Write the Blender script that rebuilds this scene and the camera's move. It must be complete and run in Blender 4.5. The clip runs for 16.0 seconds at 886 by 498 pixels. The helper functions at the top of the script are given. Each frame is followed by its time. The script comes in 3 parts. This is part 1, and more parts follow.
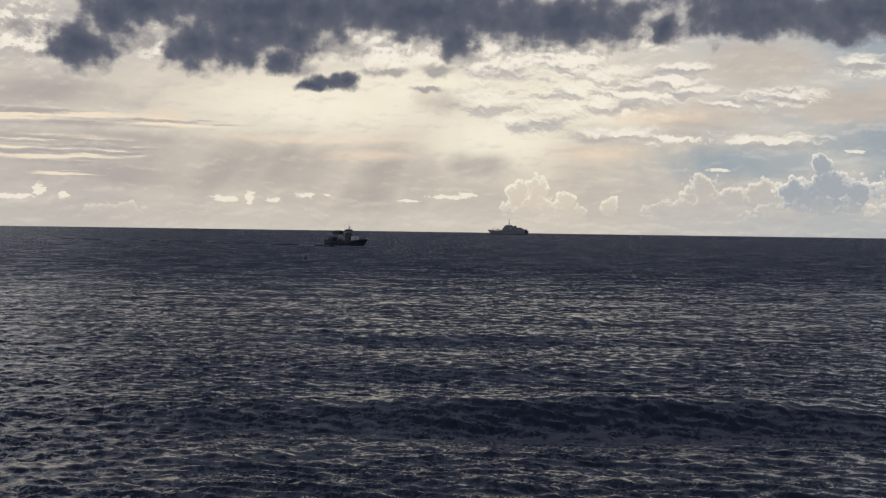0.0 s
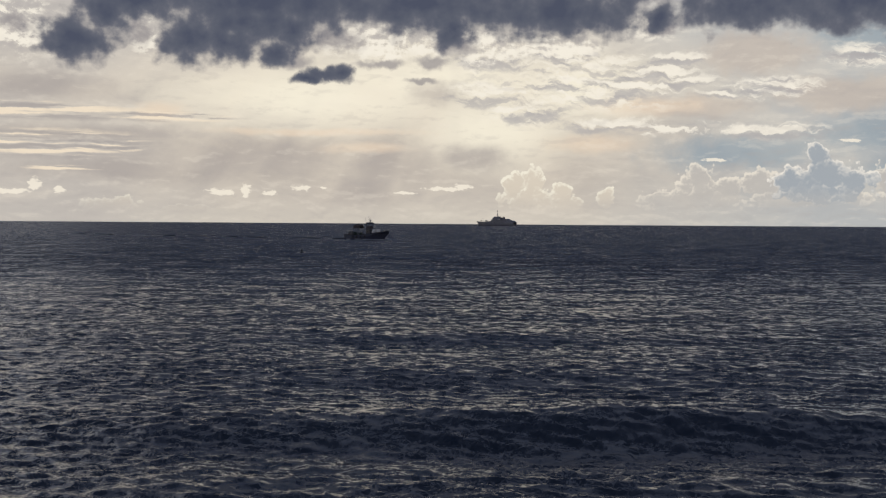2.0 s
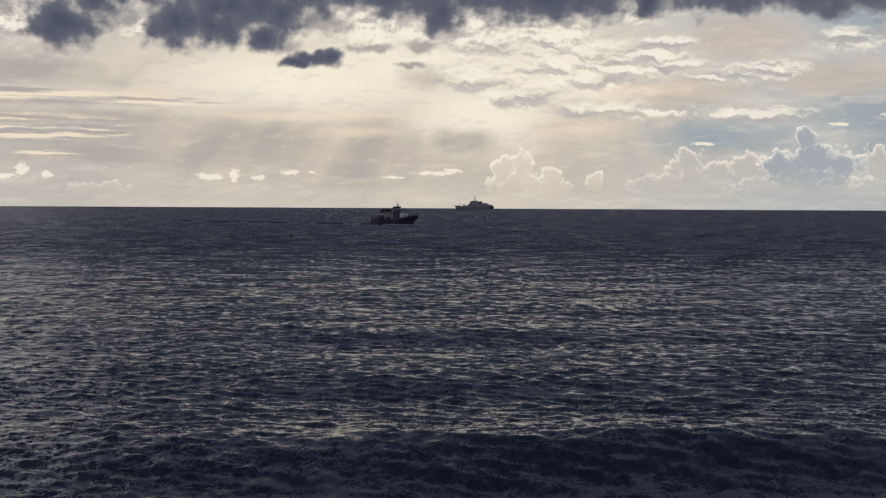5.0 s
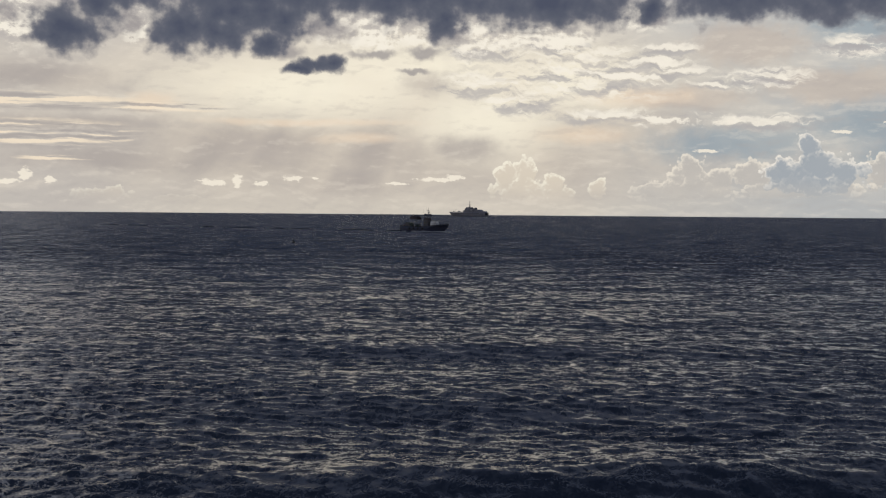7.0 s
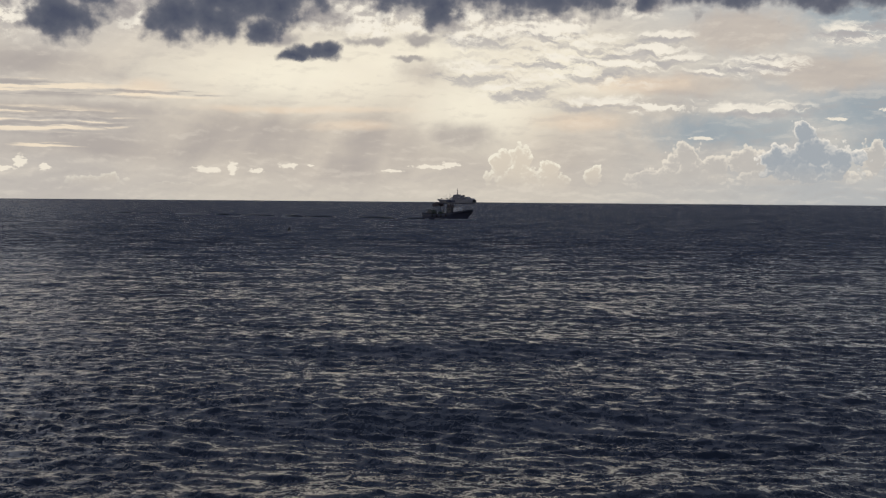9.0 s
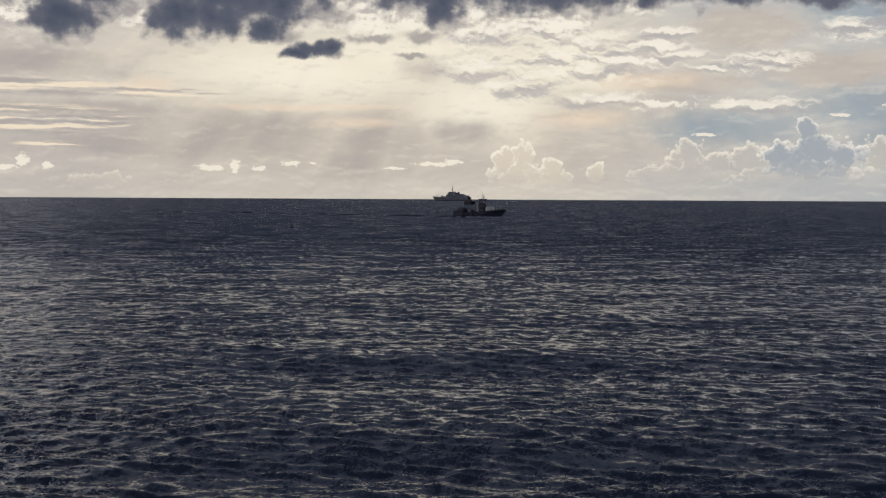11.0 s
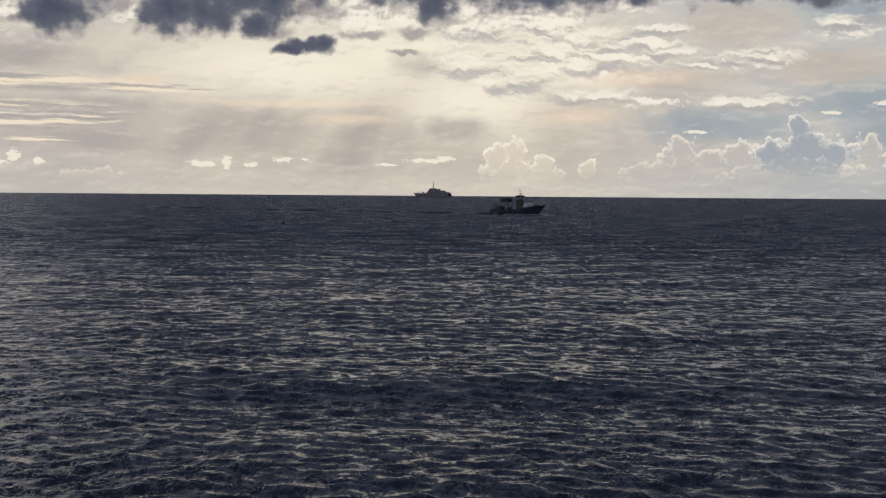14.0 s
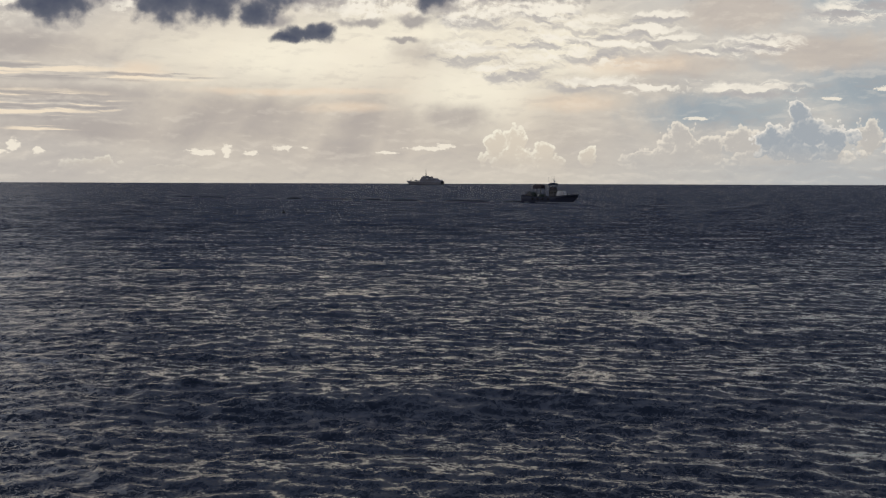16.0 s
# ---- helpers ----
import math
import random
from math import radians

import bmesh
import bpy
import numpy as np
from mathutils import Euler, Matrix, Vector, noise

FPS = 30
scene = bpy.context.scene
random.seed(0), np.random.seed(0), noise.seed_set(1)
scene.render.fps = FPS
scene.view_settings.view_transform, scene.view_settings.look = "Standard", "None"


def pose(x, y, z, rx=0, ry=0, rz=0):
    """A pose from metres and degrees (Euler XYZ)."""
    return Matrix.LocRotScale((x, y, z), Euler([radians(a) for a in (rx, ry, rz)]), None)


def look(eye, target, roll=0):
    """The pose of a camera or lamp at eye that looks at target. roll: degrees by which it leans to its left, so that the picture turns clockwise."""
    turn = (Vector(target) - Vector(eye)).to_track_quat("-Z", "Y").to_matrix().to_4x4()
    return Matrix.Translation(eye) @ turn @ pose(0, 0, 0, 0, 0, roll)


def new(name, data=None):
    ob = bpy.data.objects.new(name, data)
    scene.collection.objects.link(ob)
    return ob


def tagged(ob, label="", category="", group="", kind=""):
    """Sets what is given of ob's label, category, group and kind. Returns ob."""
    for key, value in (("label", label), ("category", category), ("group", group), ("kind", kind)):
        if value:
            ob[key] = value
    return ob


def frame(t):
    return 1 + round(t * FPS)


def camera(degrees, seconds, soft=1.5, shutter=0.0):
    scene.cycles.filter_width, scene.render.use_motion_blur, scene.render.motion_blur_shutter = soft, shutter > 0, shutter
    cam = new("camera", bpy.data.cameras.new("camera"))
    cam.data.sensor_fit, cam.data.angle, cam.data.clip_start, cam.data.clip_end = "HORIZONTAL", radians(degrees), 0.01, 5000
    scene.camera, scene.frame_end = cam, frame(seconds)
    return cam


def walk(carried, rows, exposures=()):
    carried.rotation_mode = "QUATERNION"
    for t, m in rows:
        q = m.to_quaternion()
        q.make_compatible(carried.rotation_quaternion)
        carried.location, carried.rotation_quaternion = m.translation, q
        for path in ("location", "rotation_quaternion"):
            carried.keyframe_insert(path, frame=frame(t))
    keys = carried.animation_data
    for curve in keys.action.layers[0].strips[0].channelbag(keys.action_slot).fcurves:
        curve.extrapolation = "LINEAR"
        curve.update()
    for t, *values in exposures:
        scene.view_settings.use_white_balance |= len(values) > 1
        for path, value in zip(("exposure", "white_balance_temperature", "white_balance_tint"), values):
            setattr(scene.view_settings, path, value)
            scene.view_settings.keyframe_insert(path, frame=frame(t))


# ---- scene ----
cam = camera(42.0, 16.0, soft=1.25)
EYE = 6.2
# seconds, yaw, pitch, lean of the hand-held camera, in degrees
TURNS = (
    (0.0, -0.000, -0.914, -0.826),
    (0.5, -0.033, -0.883, -0.522),
    (1.0, 0.010, -0.946, -0.278),
    (1.5, -0.224, -0.772, -0.302),
    (2.0, -0.172, -1.315, -0.389),
    (2.5, -0.385, -1.824, -0.280),
    (3.0, -0.876, -2.123, -0.276),
    (3.5, -0.735, -1.917, -0.416),
    (4.0, -0.680, -1.928, -0.272),
    (4.2, -0.872, -2.035, -0.245),
    (6.3, -0.372, -2.148, -0.396),
    (6.5, -0.451, -2.273, -0.400),
    (7.0, -0.583, -1.773, -0.469),
    (7.5, -0.707, -2.205, -0.611),
    (8.0, -0.699, -2.533, -0.370),
    (8.5, -0.854, -2.601, -0.397),
    (8.7, -0.819, -2.402, -0.484),
    (11.0, -0.677, -2.540, -0.291),
    (11.5, -0.915, -2.695, -0.311),
    (12.0, -1.220, -2.938, -0.351),
    (12.5, -1.041, -3.023, -0.362),
    (13.0, -1.061, -3.028, -0.386),
    (13.5, -1.030, -2.901, -0.278),
    (14.0, -1.077, -2.704, -0.438),
    (14.5, -1.120, -2.971, -0.432),
    (15.0, -1.260, -3.232, -0.299),
    (15.5, -1.638, -3.356, -0.352),
    (16.0, -1.059, -3.312, -0.192),
)
walk(cam, [(t, pose(0, 0, EYE, 90 + p, 0, y) @ pose(0, 0, 0, 0, 0, -r)) for t, y, p, r in TURNS])


# ---- world and sun ----
def lin(r, g, b):
    """A colour from 0..255 display values to linear ones."""
    return tuple(((c / 255 + 0.055) / 1.055) ** 2.4 if c > 10 else c / 255 / 12.92 for c in (r, g, b)) + (1.0,)


class Nodes:
    """A thin layer over a node tree, for arithmetic on sockets."""

    def __init__(self, tree):
        self.tree = tree

    def node(self, kind, **props):
        n = self.tree.nodes.new(kind)
        for k, v in props.items():
            setattr(n, k, v)
        return n

    def put(self, sock, value):
        if isinstance(value, bpy.types.NodeSocket):
            self.tree.links.new(value, sock)
        elif value is not None:
            sock.default_value = value

    def m(self, op, a, b=None, c=None, clamp=False):
        n = self.node("ShaderNodeMath", operation=op, use_clamp=clamp)
        for s, v in zip(n.inputs, (a, b, c)):
            self.put(s, v)
        return n.outputs[0]

    def v(self, op, a, b=None, c=None, out=0):
        n = self.node("ShaderNodeVectorMath", operation=op)
        for s, val in zip(n.inputs, (a, b, c)):
            self.put(s, val)
        return n.outputs[out]

    def step(self, x, lo, hi, to0=0.0, to1=1.0):
        n = self.node("ShaderNodeMapRange", interpolation_type="SMOOTHSTEP")
        for s, val in zip(n.inputs, (x, lo, hi, to0, to1)):
            self.put(s, val)
        return n.outputs[0]

    def noise(self, vec, scale, detail=4.0, rough=0.55, dist=0.0, color=False):
        n = self.node("ShaderNodeTexNoise", noise_dimensions="3D")
        self.put(n.inputs["Vector"], vec)
        for k, val in (("Scale", scale), ("Detail", detail), ("Roughness", rough), ("Distortion", dist)):
            self.put(n.inputs[k], val)
        return n.outputs["Color" if color else "Fac"]

    def mix(self, fac, a, b, blend="MIX"):
        n = self.node("ShaderNodeMix", data_type="RGBA", blend_type=blend)
        self.put(n.inputs[0], fac)
        self.put(n.inputs[6], a)
        self.put(n.inputs[7], b)
        return n.outputs[2]

    def ramp(self, fac, stops):
        n = self.node("ShaderNodeValToRGB")
        el = n.color_ramp.elements
        while len(el) < len(stops):
            el.new(0.5)
        for e, (pos, col) in zip(el, stops):
            e.position, e.color = pos, col
        self.put(n.inputs[0], fac)
        return n.outputs[0]

    def combine(self, x, y, z=0.0):
        n = self.node("ShaderNodeCombineXYZ")
        for s, val in zip(n.inputs, (x, y, z)):
            self.put(s, val)
        return n.outputs[0]

    def ellipses(self, p, spots):
        """0 at the centre of the nearest soft ellipse (u, v, ru, rv), 1 on its rim."""
        best = None
        for cu, cv, ru, rv in spots:
            q = self.v("MULTIPLY_ADD", p, (1 / ru, 1 / rv, 0), (-cu / ru, -cv / rv, 0))
            d = self.v("LENGTH", q, out=1)
            best = d if best is None else self.m("SMOOTH_MIN", best, d, 0.25)
        return best


# cloud masses: azimuth and elevation of the centre, half width, half height, in degrees
DECK = (
    (-17.5, 8.53, 2.30, 1.35),
    (-18.3, 8.03, 1.20, 0.65),
    (-16.2, 9.70, 1.60, 1.20),
    (-12.2, 8.53, 2.10, 1.35),
    (-10.4, 8.68, 2.00, 1.35),
    (-8.1, 8.18, 1.00, 0.95),
    (-7.2, 9.20, 1.60, 1.10),
    (-5.1, 7.23, 1.00, 0.55),
    (-6.5, 6.93, 1.20, 0.32),
    (-5.8, 7.13, 1.30, 0.45),
    (-9.6, 9.60, 4.20, 1.25),
    (-14.4, 10.5, 4.20, 1.20),
    (-8.0, 10.7, 8.50, 1.80),
    (0.6, 9.40, 1.20, 1.10),
    (-1.0, 10.7, 8.50, 1.80),
    (6.0, 10.35, 6.50, 1.65),
    (10.7, 10.0, 0.80, 0.90),
    (14.8, 10.45, 5.20, 1.65),
    (20.0, 10.35, 5.40, 1.60),
    (14.0, 16.0, 30.0, 5.10),
)
# thin dark rags hanging below the deck
RAGS = (
    (-3.0, 7.75, 1.40, 0.22),
    (-0.6, 7.85, 1.10, 0.34),
    (-0.9, 7.00, 0.90, 0.16),
    (0.9, 8.60, 0.90, 0.70),
    (-7.2, 7.70, 1.00, 0.40),
    (-14.6, 9.00, 0.60, 0.90),
    (10.9, 9.50, 0.90, 0.50),
    (-20.2, 9.10, 0.90, 0.50),
    (-5.4, 9.00, 2.00, 0.70),
)
FRINGE = (
    (-2.6, 8.80, 3.60, 1.00),
    (2.3, 8.60, 2.30, 0.95),
    (5.6, 8.60, 2.60, 0.75),
    (-19.9, 8.90, 2.00, 1.60),
    (-14.4, 8.90, 0.70, 1.00),
    (10.4, 9.60, 1.50, 0.80),
)
CUMULUS_WARM = (
    (3.7, 1.75, 0.62, 0.80),
    (4.6, 2.05, 0.66, 0.72),
    (4.3, 1.15, 1.30, 0.60),
    (6.1, 1.60, 0.62, 0.60),
    (6.3, 1.05, 0.95, 0.40),
    (8.2, 1.25, 0.42, 0.50),
    (-15.9, 0.75, 1.25, 0.40),
    (-12.4, 0.55, 1.60, 0.24),
)
CUMULUS_PALE = (
    (12.6, 1.95, 0.95, 0.90),
    (13.9, 1.65, 0.90, 0.75),
    (12.3, 1.20, 1.90, 0.60),
    (15.6, 1.85, 1.10, 0.85),
    (10.6, 1.15, 0.95, 0.45),
    (16.6, 1.30, 2.40, 0.60),
    (21.3, 2.05, 0.70, 0.85),
    (19.9, 1.35, 0.70, 0.50),
    (22.6, 1.70, 0.70, 0.75),
)
CUMULUS_BLUE = (
    (18.3, 2.35, 1.35, 0.95),
    (18.15, 3.25, 0.62, 0.62),
    (17.0, 1.95, 0.90, 0.75),
    (19.8, 2.00, 1.00, 0.70),
    (18.4, 1.55, 2.00, 0.55),
)
GREY_BANK = (
    (-8.8, 3.10, 6.80, 1.35),
    (-2.4, 2.90, 2.80, 1.35),
    (-4.1, 1.70, 3.60, 1.05),
    (-19.0, 6.25, 5.00, 0.85),
    (-17.8, 4.20, 6.70, 0.42),
    (-14.7, 2.45, 6.10, 0.75),
    (1.6, 3.20, 2.30, 0.70),
    (-0.2, 6.40, 1.60, 0.75),
)
STREAKS = (
    (-19.0, 5.10, 5.40, 0.42),
    (-13.6, 5.00, 3.60, 0.25),
    (-18.6, 3.60, 4.60, 0.68),
    (-18.0, 2.45, 1.60, 0.14),
)
# torn sheets, bright along the upper edge and grey beneath
SHEETS = (
    (7.6, 7.30, 2.20, 0.50),
    (10.2, 7.30, 1.60, 0.26),
    (12.0, 6.95, 1.50, 0.22),
    (6.0, 6.90, 1.30, 0.40),
    (11.6, 8.00, 1.10, 0.20),
    (7.4, 6.35, 1.55, 0.45),
    (9.6, 6.55, 1.50, 0.28),
    (4.3, 5.50, 1.15, 0.55),
    (2.0, 6.30, 1.50, 0.40),
    (16.0, 6.55, 1.90, 0.30),
    (13.6, 6.20, 0.90, 0.16),
    (20.3, 7.95, 1.40, 0.36),
    (22.4, 8.30, 1.10, 0.30),
    (8.4, 4.85, 1.60, 0.22),
    (16.2, 4.40, 2.00, 0.26),
    (2.6, 8.10, 1.80, 0.45),
    (5.4, 8.35, 1.60, 0.30),
)
# where the cloud is torn small
TORN = (
    (7.4, 7.00, 6.20, 1.60),
    (4.3, 5.50, 2.00, 0.80),
    (15.8, 6.40, 2.60, 0.60),
    (12.5, 4.60, 4.50, 0.34),
    (20.4, 7.90, 2.00, 0.60),
)
BLUE_HOLES = (
    (20.2, 9.05, 2.80, 0.85),
    (20.8, 4.20, 3.20, 1.10),
    (14.6, 3.45, 4.40, 0.85),
    (22.0, 2.70, 2.40, 0.90),
)
VEIL = (
    (19.2, 6.15, 3.80, 0.95),
    (15.2, 8.10, 3.20, 1.15),
    (12.6, 5.60, 3.40, 0.60),
)
PEACH = (
    (-13.6, 5.25, 1.30, 0.55),
    (7.6, 3.90, 2.60, 0.55),
    (-6.3, 4.37, 5.60, 0.22),
    (10.2, 5.70, 3.20, 0.55),
    (-3.6, 3.60, 2.40, 0.30),
)
SHREDS = (
    (-20.6, 1.35, 1.50, 0.13),
    (-19.3, 1.65, 0.30, 0.34),
    (-18.2, 1.45, 0.26, 0.20),
    (-10.7, 1.43, 0.72, 0.17),
    (-9.5, 1.50, 0.28, 0.30),
    (-8.4, 1.39, 0.34, 0.14),
    (-6.8, 1.64, 0.44, 0.20),
    (-5.75, 1.64, 0.22, 0.06),
    (0.3, 1.66, 1.15, 0.10),
    (1.1, 1.80, 0.50, 0.15),
    (-1.7, 1.42, 0.55, 0.08),
    (13.4, 3.10, 0.62, 0.09),
    (19.6, 3.95, 0.55, 0.09),
    (21.8, 4.40, 0.40, 0.12),
)
GLOW = (
    (-6.3, 6.00, 8.50, 2.00),
    (-0.8, 7.00, 8.00, 1.90),
    (2.6, 4.60, 4.60, 2.30),
    (6.8, 6.60, 5.00, 2.10),
)
SUN_AZ, SUN_EL = 3.0, 50.0


def build_world():
    world = bpy.data.worlds.new("sky")
    scene.world = world
    world.use_nodes = True
    tree = world.node_tree
    tree.nodes.clear()
    k = Nodes(tree)
    d = k.node("ShaderNodeTexCoord").outputs["Generated"]
    sep = k.node("ShaderNodeSeparateXYZ")
    k.put(sep.inputs[0], d)
    x, y, z = sep.outputs
    u = k.m("MULTIPLY", k.m("ARCTAN2", x, y), 57.2958)
    v = k.m("MULTIPLY", k.m("ARCSINE", z), 57.2958)
    p = k.combine(u, v)

    # clear sky high above, seen in the gaps
    sky = k.node("ShaderNodeTexSky", sky_type="NISHITA", sun_disc=False, sun_elevation=radians(SUN_EL),
                 sun_rotation=radians(SUN_AZ), air_density=1.2, dust_density=2.0)
    clear = k.mix(1.0, sky.outputs[0], (0.09, 0.09, 0.09, 1), "MULTIPLY")

    # warps at two sizes
    n_big = k.v("SUBTRACT", k.noise(p, 0.22, 3, 0.5, color=True), (0.5, 0.5, 0.5))
    n_fine = k.v("SUBTRACT", k.noise(p, 1.1, 4, 0.52, color=True), (0.5, 0.5, 0.5))
    pw = k.v("MULTIPLY_ADD", n_big, (1.6, 0.7, 0), p)
    pf = k.v("MULTIPLY_ADD", n_fine, (1.2, 0.85, 0), k.v("MULTIPLY_ADD", n_big, (0.8, 0.35, 0), p))
    billow = k.noise(p, 1.0, 5, 0.55)
    fine = k.noise(pw, 1.8, 4, 0.52)
    rough = k.m("SUBTRACT", billow, 0.5)

    def lay(col, amount, most, over_col):
        return k.mix(k.m("MULTIPLY", amount, most), col, over_col)

    def relief(vec, shift, detail=6, rgh=0.58):
        return k.m("SUBTRACT", k.noise(vec, 1.0, detail, rgh), k.noise(k.v("ADD", vec, shift), 1.0, detail, rgh))

    # the bright haze that fills the lower sky
    up = k.ramp(k.m("DIVIDE", v, 16.0), (
        (0.0, lin(208, 202, 188)), (0.05, lin(203, 196, 183)), (0.14, lin(196, 188, 175)), (0.24, lin(201, 192, 177)), (0.42, lin(220, 211, 193)),
        (0.58, lin(216, 211, 199)), (0.75, lin(188, 187, 185)), (1.0, lin(120, 126, 138))))
    right = k.step(k.m("ADD", u, k.m("MULTIPLY", k.noise(pw, 0.16, 3), 8.0)), 9.0, 24.0)
    col = lay(up, right, 0.75, lin(166, 177, 184))
    left = k.step(k.m("ADD", u, k.m("MULTIPLY", billow, 4.0)), -6.0, -17.0)
    col = lay(col, left, 0.6, lin(184, 181, 177))
    col = lay(col, k.step(k.ellipses(pw, GLOW), 1.3, 0.1), 1.0, lin(255, 249, 226))
    soft = k.noise(k.v("MULTIPLY", pw, (0.14, 0.5, 1)), 1.0, 5, 0.55)
    col = lay(col, k.step(soft, 0.5, 0.72), 0.24, lin(178, 172, 168))
    col = lay(col, k.step(soft, 0.47, 0.3), 0.3, lin(240, 231, 212))

    # soft grey bank over the horizon, blue openings, warm grey veils
    bank = k.step(k.m("ADD", k.ellipses(pw, GREY_BANK), k.m("MULTIPLY", rough, 0.9)), 1.25, 0.15)
    col = lay(col, bank, 0.72, lin(164, 157, 152))
    hole = k.step(k.m("ADD", k.ellipses(pw, BLUE_HOLES), k.m("MULTIPLY", rough, 1.2)), 1.35, 0.3)
    col = lay(col, hole, 0.92, lin(140, 160, 172))
    veil = k.step(k.m("ADD", k.ellipses(pf, VEIL), k.m("MULTIPLY", k.m("SUBTRACT", fine, 0.5), 0.5)), 1.2, 0.45)
    col = lay(col, veil, 0.85, lin(196, 186, 174))
    peach = k.step(k.m("ADD", k.ellipses(pw, PEACH), k.m("MULTIPLY", rough, 1.0)), 1.2, 0.2)
    col = lay(col, peach, 0.6, lin(245, 222, 192))

    # slanting beams below the hidden sun
    fan = k.m("ARCTAN2", k.m("SUBTRACT", u, SUN_AZ - 2), k.m("SUBTRACT", 20.0, v))
    beam = k.noise(k.combine(k.m("MULTIPLY", fan, 7.0), k.m("MULTIPLY", v, 0.06)), 1.0, 2, 0.5)
    zone = k.m("MULTIPLY", k.step(v, 10.5, 6.0), k.step(v, 0.2, 1.6))
    col = lay(col, k.m("MULTIPLY", k.step(beam, 0.40, 0.78), zone), 0.30, lin(252, 241, 217))
    col = lay(col, k.m("MULTIPLY", k.step(beam, 0.52, 0.25), zone), 0.10, lin(160, 154, 150))

    # long level streaks, lit along their edges
    q = k.v("MULTIPLY_ADD", k.v("MULTIPLY_ADD", n_fine, (0.6, 0.2, 0), p), (0.11, 1.9, 1), (5.2, 3.3, 0))
    s = relief(q, (0.0, 0.22, 0), 5, 0.55)
    zone = k.step(k.m("ADD", k.ellipses(p, STREAKS), k.m("MULTIPLY", rough, 0.6)), 1.25, 0.6)
    col = lay(col, k.m("MULTIPLY", k.step(s, 0.0, -0.07), zone), 0.75, lin(158, 153, 151))
    col = lay(col, k.m("MULTIPLY", k.step(s, 0.015, 0.08), zone), 0.92, lin(252, 236, 208))

    # torn sheets of cloud
    tilt = k.node("ShaderNodeVectorRotate", rotation_type="Z_AXIS")
    k.put(tilt.inputs["Vector"], pf)
    tilt.inputs["Angle"].default_value = 0.12
    q = k.v("MULTIPLY_ADD", tilt.outputs[0], (0.34, 1.05, 1), (3.1, 7.7, 0))
    torn = k.noise(q, 1.0, 6, 0.6)
    slope = k.m("SUBTRACT", torn, k.noise(k.v("ADD", q, (-0.04, 0.2, 0)), 1.0, 6, 0.6))
    here = k.ellipses(pw, TORN)
    zone = k.step(k.m("ADD", here, k.m("MULTIPLY", rough, 0.9)), 1.2, 0.5)
    col = lay(col, k.m("MULTIPLY", zone, k.step(slope, 0.01, -0.10)), 0.5, lin(172, 170, 171))
    col = lay(col, k.m("MULTIPLY", zone, k.step(slope, 0.015, 0.10)), 0.9, lin(255, 250, 234))
    here = k.ellipses(pf, SHEETS)
    there = k.ellipses(k.v("ADD", pf, (0.0, 0.16, 0)), SHEETS)
    edge = k.m("ADD", k.m("SUBTRACT", there, here), k.m("MULTIPLY", slope, 3.0))
    zone = k.step(k.m("ADD", here, k.m("MULTIPLY", k.m("SUBTRACT", torn, 0.5), 3.2)), 1.75, 0.85)
    col = lay(col, k.m("MULTIPLY", zone, k.step(edge, 0.08, -0.35)), 0.65, lin(168, 167, 169))
    col = lay(col, k.m("MULTIPLY", zone, k.step(edge, 0.06, 0.50)), 0.85, lin(255, 250, 234))
    # a faint grain of the same kind everywhere below the deck
    faint = relief(k.v("MULTIPLY_ADD", pw, (0.3, 0.8, 1), (8.3, 1.9, 0)), (-0.03, 0.14, 0), 5)
    col = k.mix(k.step(faint, 0.01, 0.12, 0.0, 0.2), col, lin(250, 242, 224))
    col = k.mix(k.step(faint, -0.01, -0.12, 0.0, 0.2), col, lin(165, 160, 158))

    # heaped clouds far off: rounded lumps, lit on their tops and paling into the haze below
    sway = k.v("MULTIPLY_ADD", n_fine, (0.35, 0.25, 0), p)

    def lumps(vec):
        total = None
        for scale, amount in ((1.25, 0.75), (3.0, 0.42), (6.5, 0.2)):
            vor = k.node("ShaderNodeTexVoronoi", feature="SMOOTH_F1", voronoi_dimensions="2D")
            k.put(vor.inputs["Vector"], vec)
            vor.inputs["Scale"].default_value, vor.inputs["Smoothness"].default_value = scale, 0.25
            w = k.m("MULTIPLY", k.m("SUBTRACT", 0.42, vor.outputs["Distance"]), amount)
            total = w if total is None else k.m("ADD", total, w)
        return total

    bulge = lumps(sway)
    raised = k.m("SUBTRACT", bulge, lumps(k.v("ADD", sway, (-0.05, 0.15, 0))))
    for spots, rim, heart, cover, inner in ((CUMULUS_PALE, lin(244, 237, 220), lin(190, 187, 180), 0.8, 1.1),
                                            (CUMULUS_BLUE, lin(248, 244, 232), lin(148, 162, 173), 0.9, 0.5),
                                            (CUMULUS_WARM, lin(255, 251, 230), lin(222, 212, 192), 0.85, 1.6)):
        dist = k.ellipses(sway, spots)
        lifted = k.m("SUBTRACT", k.ellipses(k.v("ADD", sway, (-0.06, 0.2, 0)), spots), dist)
        dens = k.m("ADD", k.m("SUBTRACT", 1.05, dist), bulge)
        lit = k.m("MULTIPLY", k.step(dens, 0.42, 0.04), k.step(lifted, -0.12, 0.2))
        lit = k.m("ADD", lit, k.m("MULTIPLY", k.m("MULTIPLY", k.step(raised, 0.0, 0.30), inner), k.step(dens, 0.9, 0.2)), clamp=True)
        shape = k.m("MULTIPLY", k.step(dens, 0.0, 0.16), k.step(v, 0.35, 1.9))
        col = lay(col, shape, cover, k.mix(lit, heart, rim))
